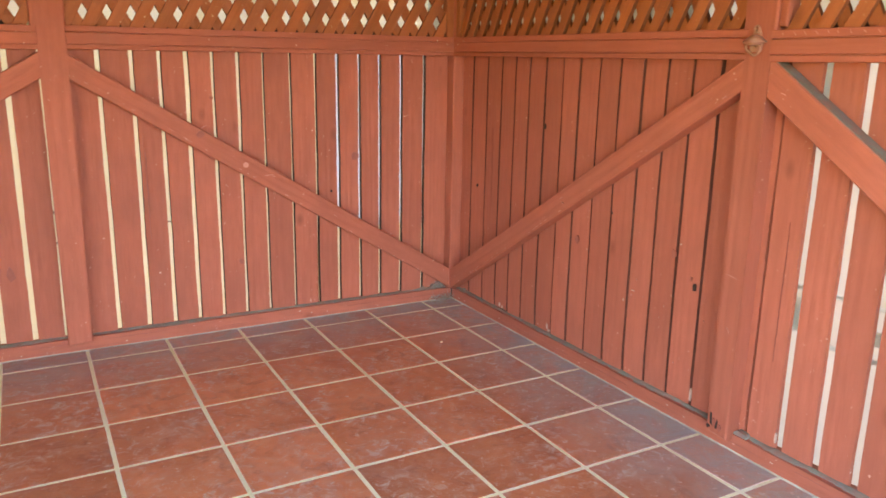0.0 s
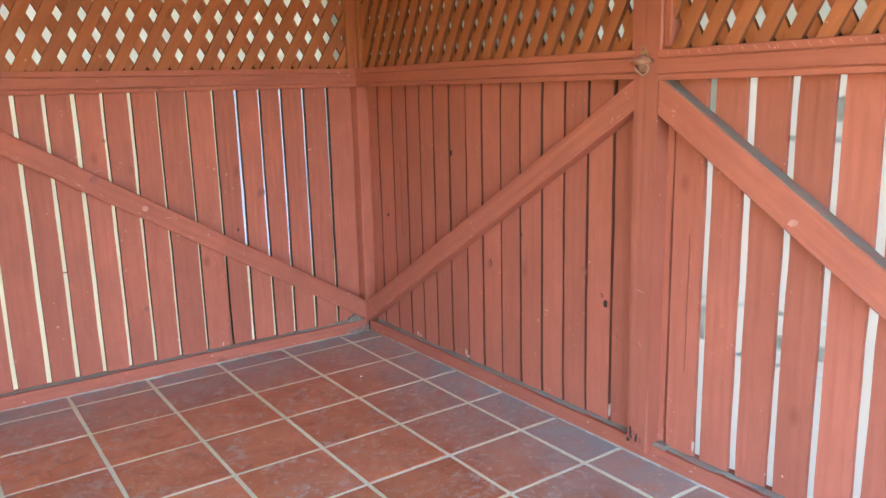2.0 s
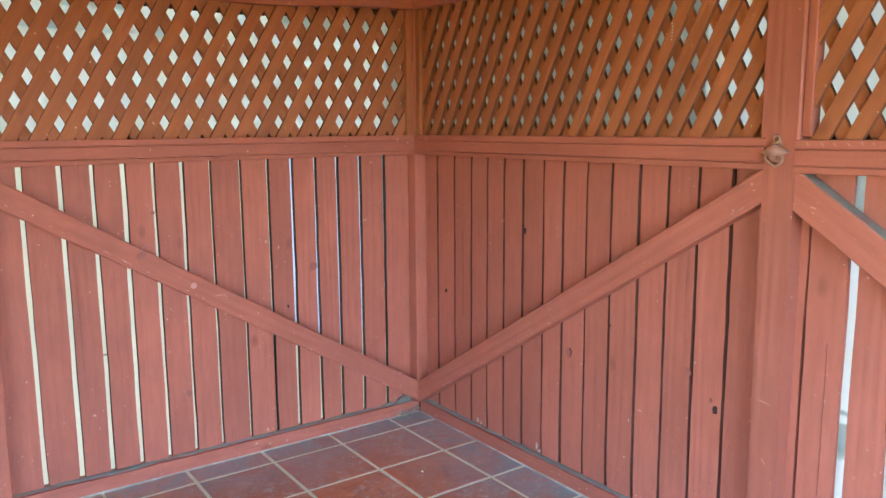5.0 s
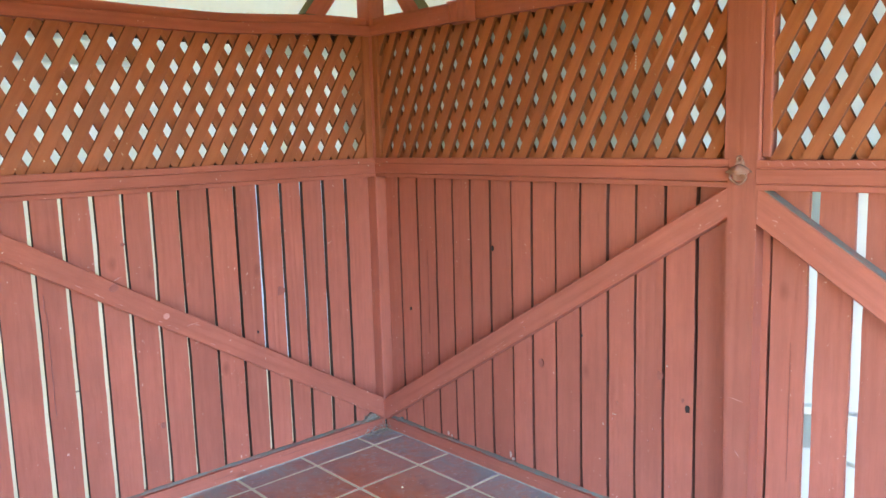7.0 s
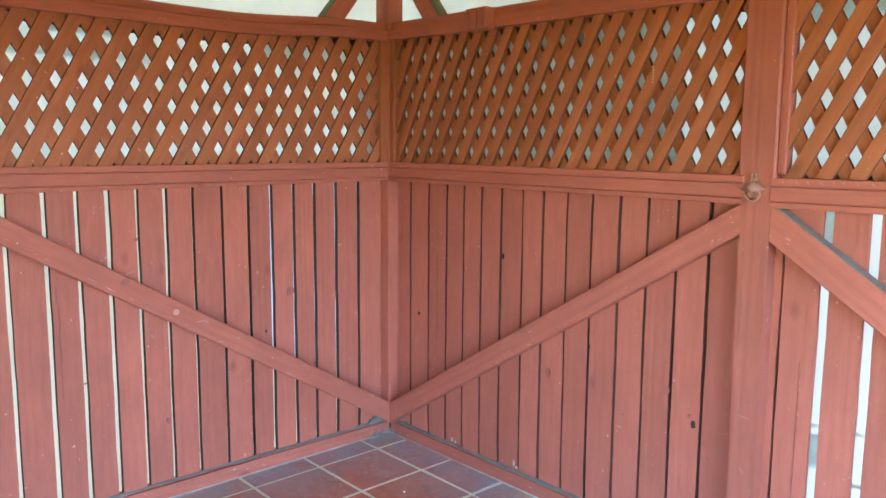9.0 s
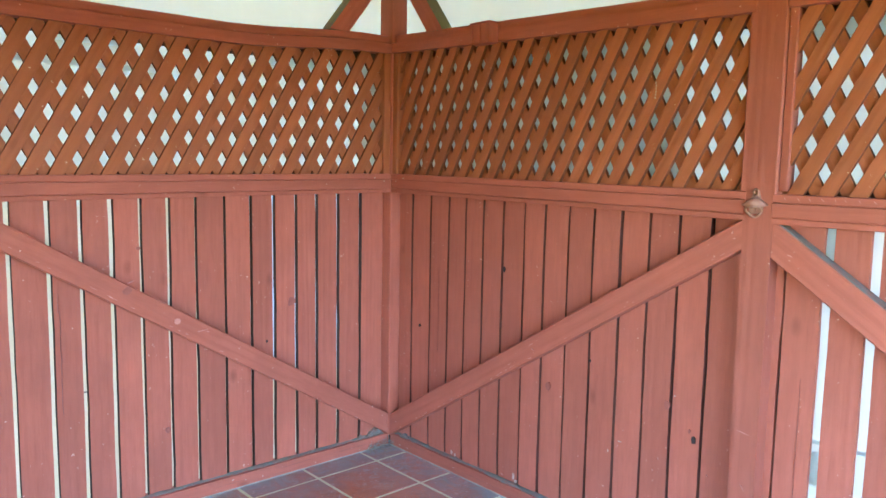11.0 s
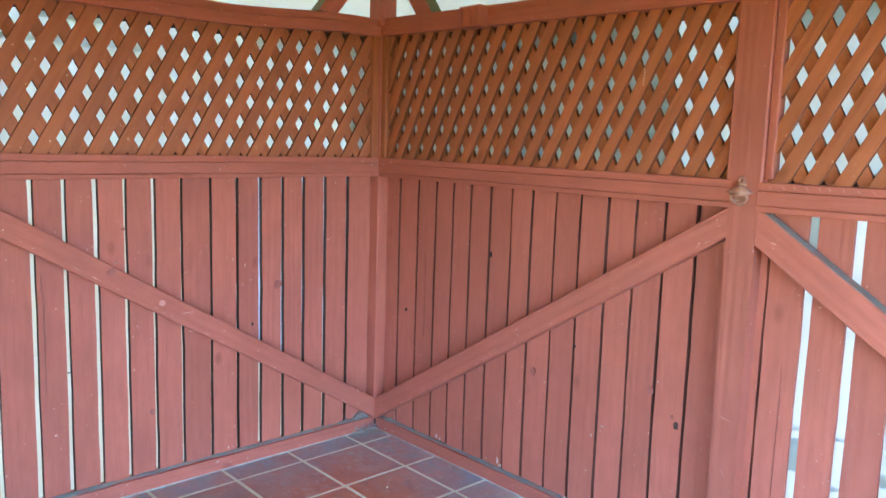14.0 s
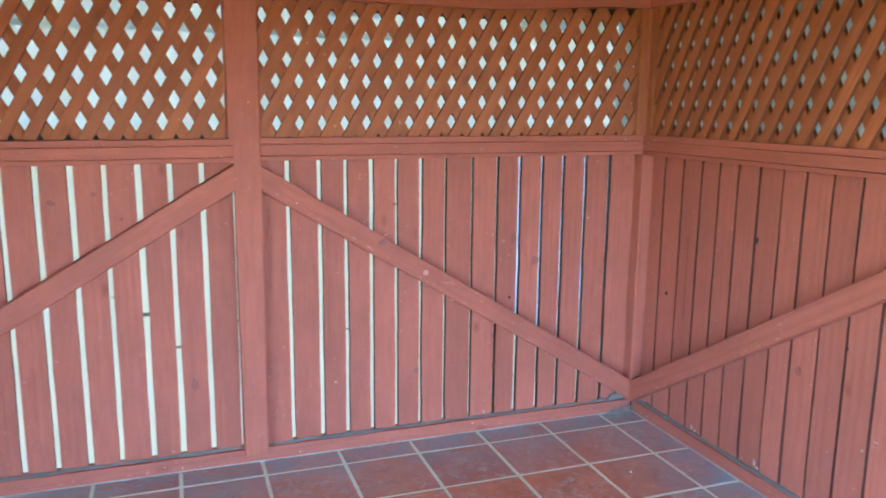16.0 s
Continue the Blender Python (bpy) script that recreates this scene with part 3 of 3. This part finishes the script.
# long drying cracks in two boards
for wall, w, u, z0, z1, wide in ((NORTH, north, 1.496, 0.47, 0.87, 0.0022), (NORTH, north, 1.502, 0.86, 0.93, 0.0016), (EAST, east, 0.30, 0.55, 0.95, 0.0016), (EAST, east, 1.985, 0.35, 0.80, 0.0016)):
    n = 22
    mid = [(u + 0.003 * noise.noise((k * 0.5, u, 1)) + 0.0012 * noise.noise((k * 1.7, u, 4)), z0 + (z1 - z0) * k / n, wide * (0.35 + math.sin(math.pi * k / n) * 0.65) / 2) for k in range(n + 1)]
    prism("crack", wall, [(a - h, z) for a, z, h in mid] + [(a + h, z) for a, z, h in mid[::-1]], BD - 0.0004, BD + 0.006, KNOT, w, None, 0, "fine drying crack in the board")
# weather cracks and chipped paint along the sills
for wall, w, side in ((NORTH, north, 1), (EAST, east, 2)):
    for k in range(9):
        u, run, z = 0.12 + k * 0.34 + rand.uniform(-0.05, 0.05), rand.uniform(0.12, 0.30), rand.uniform(0.022, 0.045)
        n = 12
        line = [(u + run * i / n, z + 0.003 * noise.noise((i * 0.6, k, side)), 0.0009 * math.sin(math.pi * i / n) + 0.0002) for i in range(n + 1)]
        prism("crack", wall, [(a, b - h) for a, b, h in line] + [(a, b + h) for a, b, h in line[::-1]], SILL_FRONT - 0.0006, SILL_FRONT + 0.004, KNOT, w, None, 0, "weather crack along the sill")
    for k in range(16):
        blotch("paint_chip", wall, w, rand.uniform(0.05, 2.6), rand.uniform(0.012, 0.050), SILL_FRONT - 0.0006, rand.uniform(0.004, 0.014), rand.uniform(0.002, 0.006), CHIP if k % 3 == 0 else FILLER, "pale bare paint chip", rand.uniform(-0.3, 0.3), 7, 0.35, 0.004)
# decayed foot of the post
for u, z, w, h, t in ((1.822, 0.093, 0.012, 0.052, 0.15), (1.846, 0.082, 0.010, 0.040, -0.1), (1.812, 0.066, 0.020, 0.016, 0)):
    blotch("rot_crack", EAST, east, u, z, -0.0018, w, h, NEAR_BLACK, "dark rotten crack", t, 7, 0.35)
for u, z, w, h in ((1.834, 0.088, 0.010, 0.034), (1.860, 0.078, 0.014, 0.026)):
    blotch("wood_splinter", EAST, east, u, z, -0.006, w, h, KNOT, "loose splinter at the post foot", 0.1, 7, 0.3)
blotch("dirt_lump", EAST, east, 1.915, 0.068, 0.034, 0.050, 0.022, DUST, "grey dirt lump on the sill", 0, 9, 0.3, 0.024)
# nail heads along the top boards and rails
for wall, w, list_u in ((EAST, east, (0.95, 1.02, 1.30, 1.34, 1.60, 1.75)), (NORTH, north, (0.35, 0.62, 1.1, 1.6))):
    for u in list_u:
        blotch("nail_head", wall, w, u, 1.935 + 0.012 * math.sin(u * 9), -0.0075, 0.006, 0.006, FILLER, "", 0, 8, 0.05, 0.004)
for wall, w in ((EAST, east), (NORTH, north)):
    blotch("nail_head", wall, w, 0.10, 1.362, -0.0062, 0.006, 0.006, CHIP, "", 0, 8, 0.05, 0.004)
    blotch("nail_head", wall, w, 0.045, 1.347, -0.0066, 0.006, 0.005, CHIP, "", 0, 8, 0.05, 0.004)
# dust on the brace and rail of the far east bay
n = 26
line = [(1.90 + 1.40 * k / n, 1.284 - 0.690 * (0.011 + 1.40 * k / n) + 0.0005) for k in range(n + 1)]
prism("dirt", EAST, line + [(u, z + 0.003 + 0.0015 * noise.noise((u * 30, 0, 0))) for u, z in line[::-1]], 0.007, 0.054, DUST, east, None, 0, "grey dust on the brace")


def bottle_opener():
    """Cast iron wall opener: backplate with an eye, a hood with a hooked mouth, and a lower loop."""
    cu, cz = 1.838, 1.330
    op = empty("bottle_opener", "rusty cast iron bottle opener screwed to the post", "bottle opener", at=(-0.002, -cu, cz))
    prism("backplate", EAST, [(cu + x, cz + z) for x, z in ((-0.020, -0.030), (0.020, -0.030), (0.024, 0.0), (0.014, 0.022), (0.010, 0.036), (-0.010, 0.036), (-0.014, 0.022), (-0.024, 0.0))],
          -0.0065, -0.001, RUST, op, None, 0.002)
    bm = bmesh.new()
    rows = []
    for k in range(13):
        x = -0.039 + 0.078 * k / 12
        a = abs(x) / 0.039
        top = 0.022 - 0.024 * a ** 1.6
        mouth = -0.004 - 0.006 * (1 - a) + 0.002 * a
        out = 0.034 * (1 - 0.45 * a * a)
        rows.append([bm.verts.new(Vector((-d, -(cu + x), cz + z))) for d, z in ((0.004, top), (out * 0.6, top - 0.003), (out, (top + mouth) / 2), (out * 0.92, mouth - 0.003), (out * 0.55, mouth), (0.004, mouth + 0.002))])
    for a, b in zip(rows, rows[1:]):
        for i in range(6):
            bm.faces.new((a[i], a[(i + 1) % 6], b[(i + 1) % 6], b[i]))
    bm.faces.new(rows[0])
    bm.faces.new(rows[-1][::-1])
    part("hood", bm, RUST, op, smooth=True)

    def tube(name, pts, r):
        bm = bmesh.new()
        rings = []
        n = len(pts)
        for i, p in enumerate(pts):
            t = (Vector(pts[(i + 1) % n]) - Vector(pts[i - 1])).normalized()
            x = t.cross(Vector((1, 0, 0))).normalized()
            y = Vector((1, 0, 0))
            rings.append([bm.verts.new(Vector(p) + x * r * math.cos(a * math.pi / 4) + y * r * math.sin(a * math.pi / 4)) for a in range(8)])
        for i in range(n):
            a, b = rings[i], rings[(i + 1) % n]
            for k in range(8):
                bm.faces.new((a[k], a[(k + 1) % 8], b[(k + 1) % 8], b[k]))
        part(name, bm, RUST, op, smooth=True)

    tube("eye", [(-0.007, -(cu + 0.008 * math.cos(a * math.pi / 7)), cz + 0.036 + 0.009 * math.sin(a * math.pi / 7)) for a in range(14)], 0.0034)
    loop = []
    for a in range(20):
        t = a * math.pi / 10
        wide = 0.026 * (1 - 0.35 * max(0, -math.sin(t)))
        loop.append((-0.016 - 0.008 * math.sin(t), -(cu + wide * math.cos(t)), cz - 0.020 + 0.020 * math.sin(t)))
    tube("loop", loop, 0.0042)
    blotch("screw", EAST, op, cu, cz - 0.016, -0.0095, 0.008, 0.008, RUST, "", 0, 8, 0.04, 0.004)


bottle_opener()

# a little capped wooden block on the east top plate
block = empty("wooden_block", "small red painted block on the top plate", "block", at=(0, -0.66, 1.93))
prism("body", EAST, rect(0.605, 0.712, 1.936, 2.006), -0.058, -0.0065, RED, block, None, 0.002)
prism("cap", EAST, rect(0.602, 0.715, 2.006, 2.014), -0.064, -0.004, RED, block, (1, 0), 0.002)
for u0, u1 in ((0.604, 0.618), (0.648, 0.662), (0.694, 0.7125)):
    prism("rib", EAST, rect(u0, u1, 1.936, 2.0055), -0.064, -0.0585, RED, block, None, 0.0015)
prism("base_strip", EAST, rect(0.602, 0.715, 1.928, 1.9355), -0.064, -0.0065, RED, block, (1, 0), 0.0015)

# ---- bits on the floor ----
bm = bmesh.new()
bmesh.ops.create_icosphere(bm, subdivisions=1, radius=0.006)
for v in bm.verts:
    v.co *= 1 + 0.3 * noise.noise(v.co * 300)
    v.co.z *= 0.6
crumb = part("pebble", bm, GROUT, None, "small white pebble lying on a floor tile", Matrix.Translation((-0.353, -0.561, 0.0036)))
tagged(crumb, category="pebble")


def bead(wall, u0, u1):
    """The smeared pale joint between the tiles and a sill."""
    au, ad = wall
    bm = bmesh.new()
    rows = []
    n = 180
    for k in range(n + 1):
        u = u0 + (u1 - u0) * k / n
        w = 0.0010 + 0.003 * noise.noise((u * 8, 7, ad.x * 3)) + 0.002 * noise.noise((u * 31, 2, ad.x * 3))
        rows.append([bm.verts.new(au * u + ad * d + UP * z) for d, z in ((SILL_FRONT + 0.002, 0.004), (SILL_FRONT - max(0.001, w), 0.0022), (SILL_FRONT - max(0.001, w) - 0.002, -0.003))])
    for a, b in zip(rows, rows[1:]):
        for i in range(2):
            bm.faces.new((a[i], a[i + 1], b[i + 1], b[i]))
    part("joint_bead", bm, MORTAR, floor, "smeared pale mortar joint along the sill", smooth=True)


bead(NORTH, 0.0, END)
bead(EAST, 0.0, END)

# cobwebs and dry debris in the corner
bm = bmesh.new()
for k in range(190):
    a = rand.uniform(0, math.pi / 2)
    base = Vector((rand.uniform(-0.10, 0.03), rand.uniform(-0.02, 0.03), rand.uniform(0.001, 0.03))) if k < 150 else Vector((rand.uniform(-0.09, 0.02), 0.045, rand.uniform(0.058, 0.10)))
    way = Vector((rand.uniform(-1, 0.3), rand.uniform(-1, 0.2), rand.uniform(-0.1, 0.5))).normalized() * rand.uniform(0.01, 0.05)
    side = way.cross(Vector((rand.random(), rand.random(), 1))).normalized() * rand.uniform(0.0004, 0.0016)
    bend = Vector((rand.uniform(-1, 1), rand.uniform(-1, 1), rand.uniform(0, 1))) * 0.008
    q = [base - side, base + side, base + way / 2 + bend + side, base + way / 2 + bend - side, base + way]
    v = [bm.verts.new((min(p.x, 0.028), min(p.y, 0.055), max(p.z, 0.0015))) for p in q]
    bm.faces.new(v[:4])
    bm.faces.new((v[3], v[2], v[4]))
web = part("cobweb_debris", bm, COBWEB, None, "dusty cobwebs and dry bits in the floor corner")
tagged(web, category="debris", kind="stuff")

# dirt swept into the corner of each ledge
for wall, w, spots in ((NORTH, north, ((0.05, 0.10, 0.045), (0.13, 0.07, 0.022), (0.42, 0.06, 0.012))), (EAST, east, ((0.07, 0.08, 0.020), (0.24, 0.07, 0.014), (0.45, 0.09, 0.016), (0.83, 0.08, 0.014)))):
    for u, wide, high in spots:
        n = 14
        ridge = [(u - wide / 2 + wide * k / n, SILL_TOP + high * math.sin(math.pi * k / n) * (0.75 + 0.5 * noise.noise((k * 0.8, u * 9, 2)))) for k in range(n + 1)]
        prism("dirt_heap", wall, [(u - wide / 2, SILL_TOP - 0.006), (u + wide / 2, SILL_TOP - 0.006)] + ridge[::-1], 0.044, 0.0595, DUST, w, None, 0.005, "grey dirt heaped on the sill")
# a few dry stalks lying in the corner
bm = bmesh.new()
for k in range(16):
    a = Vector((rand.uniform(-0.12, 0.0), rand.uniform(-0.03, 0.02), rand.uniform(0.004, 0.03)))
    b = a + Vector((rand.uniform(-0.09, 0.05), rand.uniform(-0.09, 0.02), 0.0)).normalized() * rand.uniform(0.03, 0.075)
    b.x, b.y, b.z = min(b.x, 0.024), min(b.y, 0.024), rand.uniform(0.003, 0.012)
    way = (b - a).normalized()
    side = way.cross(UP).normalized() * 0.0011
    lift = way.cross(side).normalized() * 0.0011
    ends = [[bm.verts.new(p + side * math.cos(q) + lift.normalized() * 0.0011 * math.sin(q)) for q in (0, 2.1, 4.2)] for p in (a, (a + b) / 2 + UP * 0.004, b)]
    for r, t in zip(ends, ends[1:]):
        for i in range(3):
            bm.faces.new((r[i], r[(i + 1) % 3], t[(i + 1) % 3], t[i]))
stalks = part("dry_stalks", bm, STRAW, None, "pale dry grass stalks in the floor corner")
tagged(stalks, category="debris", kind="stuff")

# ---- white tent sheet that hangs outside both walls ----


def sheet_point(s, z, inward=0.0):
    """A place on the sheet: s runs along the north wall (below 0), round the corner and down the east wall (above 0)."""
    a = ease((s + 0.12) / 0.24)
    p = Vector((s, 0, 0)) if s < 0 else Vector((0, -s, 0))
    q = Vector((math.sin(a * math.pi / 2), math.cos(a * math.pi / 2), 0))
    off = 0.118 + 0.010 * noise.noise((s * 1.4, 0, 0))
    fold = 0.008 * noise.noise((s * 5.5 + z * 1.3, z * 1.2, 5)) + 0.004 * noise.noise((s * 17 + z * 2.4, z * 2, 9))
    sag = 0.05 * math.sin(math.pi * min(1, max(0, (z - 1.97) / 0.8)))
    v = p + q * ((off + fold + sag) * (1 + 0.42 * math.sin(a * math.pi)) - inward)
    return (v.x, v.y, z)


def sheet_grid(s0, s1, z0, z1, ns, nz, inward=0.0):
    bm = bmesh.new()
    cols = [[bm.verts.new(sheet_point(s0 + (s1 - s0) * k / ns, z0 + (z1 - z0) * h / nz, inward)) for h in range(nz + 1)] for k in range(ns + 1)]
    for a, b in zip(cols, cols[1:]):
        for i in range(nz):
            bm.faces.new((a[i], a[i + 1], b[i + 1], b[i]))
    return bm


tent = empty("tent_sidewall", "white translucent tent sheet hung outside the boards", "tent sheet")
bm = sheet_grid(-3.4, 3.4, -0.125, 2.79, 230, 40)
cut = [f for f in bm.faces if f.calc_center_median().y > 0.05 and -0.68 < f.calc_center_median().x < -0.10 and 0.46 < f.calc_center_median().z < 1.36]
cut += [f for f in bm.faces if f.calc_center_median().y > 0.05 and (f.calc_center_median().x < -0.68 and f.calc_center_median().z < 1.36 or f.calc_center_median().x < -0.06 and f.calc_center_median().z < 0.44)]
cut += [f for f in bm.faces if f.calc_center_median().x > 0.05 and f.calc_center_median().y < -1.98 and f.calc_center_median().z < 1.36]
cut = list(dict.fromkeys(cut))
bmesh.ops.delete(bm, geom=cut, context="FACES")
part("lower_panel", sheet_grid(-3.4, -0.66, -0.125, 1.40, 92, 20, 0.003), CREAM_SHEET, tent, "cream coloured lower panel", smooth=True)
part("lower_panel", sheet_grid(-0.72, -0.02, -0.125, 0.468, 24, 8, 0.003), CREAM_SHEET, tent, "cream coloured lower panel", smooth=True)
# brighter, more translucent copy of the sheet, to lighten the far east gaps
part("lower_panel", sheet_grid(1.94, 3.4, -0.125, 1.40, 50, 20, 0.003), BRIGHT_SHEET, tent, "off-white lower panel, a brighter copy of the sheet", smooth=True)
part("sheet", bm, FABRIC, tent, "", smooth=True)
part("blue_panel", sheet_grid(-0.700, -0.085, 0.430, 1.40, 12, 16, 0.006), BLUE_SHEET, tent, "pale blue translucent sheet", smooth=True)
PRINTS = [(-2.70, -1.05, 1.772, 1.792), (-2.70, -1.05, 1.803, 1.812), (-0.66, -0.16, 1.855, 1.94), (-1.46, -1.24, 1.86, 1.94),
          (0.30, 1.12, 1.842, 1.95), (1.92, 2.75, 1.835, 1.95),
          (1.90, 2.075, 0.455, 0.565), (1.90, 2.45, 0.590, 0.603), (2.10, 2.45, 0.430, 0.444), (2.25, 2.45, 0.485, 0.530),
          (1.90, 2.07, 1.120, 1.30), (1.90, 2.07, 1.062, 1.090), (2.20, 2.55, 1.094, 1.110), (2.38, 2.55, 1.150, 1.215)]
for s0, s1, z0, z1 in PRINTS:
    part("window_print", sheet_grid(s0, s1, z0, z1, max(4, int((s1 - s0) / 0.03)), 3, 0.005), PRINT_SHEET, tent, "grey-blue printed window", smooth=True)

# added film that dims the sheet, standing in for shade behind the trellis
part("window_film", sheet_grid(-0.10, 1.52, 1.37, 1.96, 48, 12, 0.009), SHADE_FILM, tent, "dull grey-green film added to dim the sheet behind the trellis", smooth=True)
for s, z, h in ((-2.219, 0.662, 0.016), (-2.111, 0.513, 0.012), (-1.873, 0.608, 0.013), (-1.872, 0.475, 0.010), (-2.33, 0.74, 0.008), (-1.40, 0.53, 0.007)):
    part("stain", sheet_grid(s - 0.02, s + 0.02, z - h / 2, z + h / 2, 2, 2, 0.008), DUST, tent, "small brown stain on the sheet", smooth=True)

# ---- unseen roof and walls, added to shape the light over the floor ----
# unseen ceiling, orange so that it bounces warm light onto the upper walls
ceil = box("ceiling", (-3.5, -3.65, 2.80), (1.1, 1.1, 2.90), WARM_BOUNCE)
tagged(ceil, "unseen wooden ceiling, added for shade and warm bounced light", "ceiling", kind="structure")

# unseen boards and walls behind the camera, added to limit incoming light
tagged(box("eave", (-3.7, -3.75, 1.92), (1.1, -3.65, 2.90), WARM_BOUNCE), "unseen board added to cut off sky light above the opening", "eaves", kind="structure")
tagged(box("wall_south", (-3.6, -3.75, -0.14), (-2.15, -3.65, 1.92), RED), "unseen red wall added to narrow the light from this side", "wall", kind="structure")
tagged(box("wall_south_2", (-0.25, -3.75, -0.14), (0.10, -3.65, 1.92), RED), "unseen red wall added to narrow the light from this side", "wall", kind="structure")
tagged(box("wall_west", (-3.6, -1.7, -0.14), (-3.5, 0.10, 2.80), RED), "unseen red wall added to narrow the light from this side", "wall", kind="structure")
tagged(box("eave", (-3.6, -3.65, 1.50), (-3.5, -1.7, 2.90), WARM_BOUNCE), "unseen board added to cut off sky light above the opening", "eaves", kind="structure")

# ---- outside ----
# unseen ground, coloured yellow so that it bounces warm light inside
ground = box("ground", (-400, -400, -0.6), (400, 400, -0.14), WARM_GROUND)
tagged(ground, "unseen ground, yellow to bounce warm light into the shelter", "ground", kind="structure")
# unseen dark strip, added so the south gives mostly sky light
south_ground = box("road", (-3.75, -16.0, -0.2), (9.0, -3.75, -0.132), DARK_GROUND)
tagged(south_ground, "unseen dark ground added to cut bounced light from the south", "road", kind="structure")
# unseen grey strip, added for neutral bounced light on the tent sheet
near_ground = box("pavement", (-3.75, -3.75, -0.2), (3.2, 3.2, -0.136), GREY_GROUND)
tagged(near_ground, "unseen grey ground added to bounce neutral light", "pavement", kind="structure")
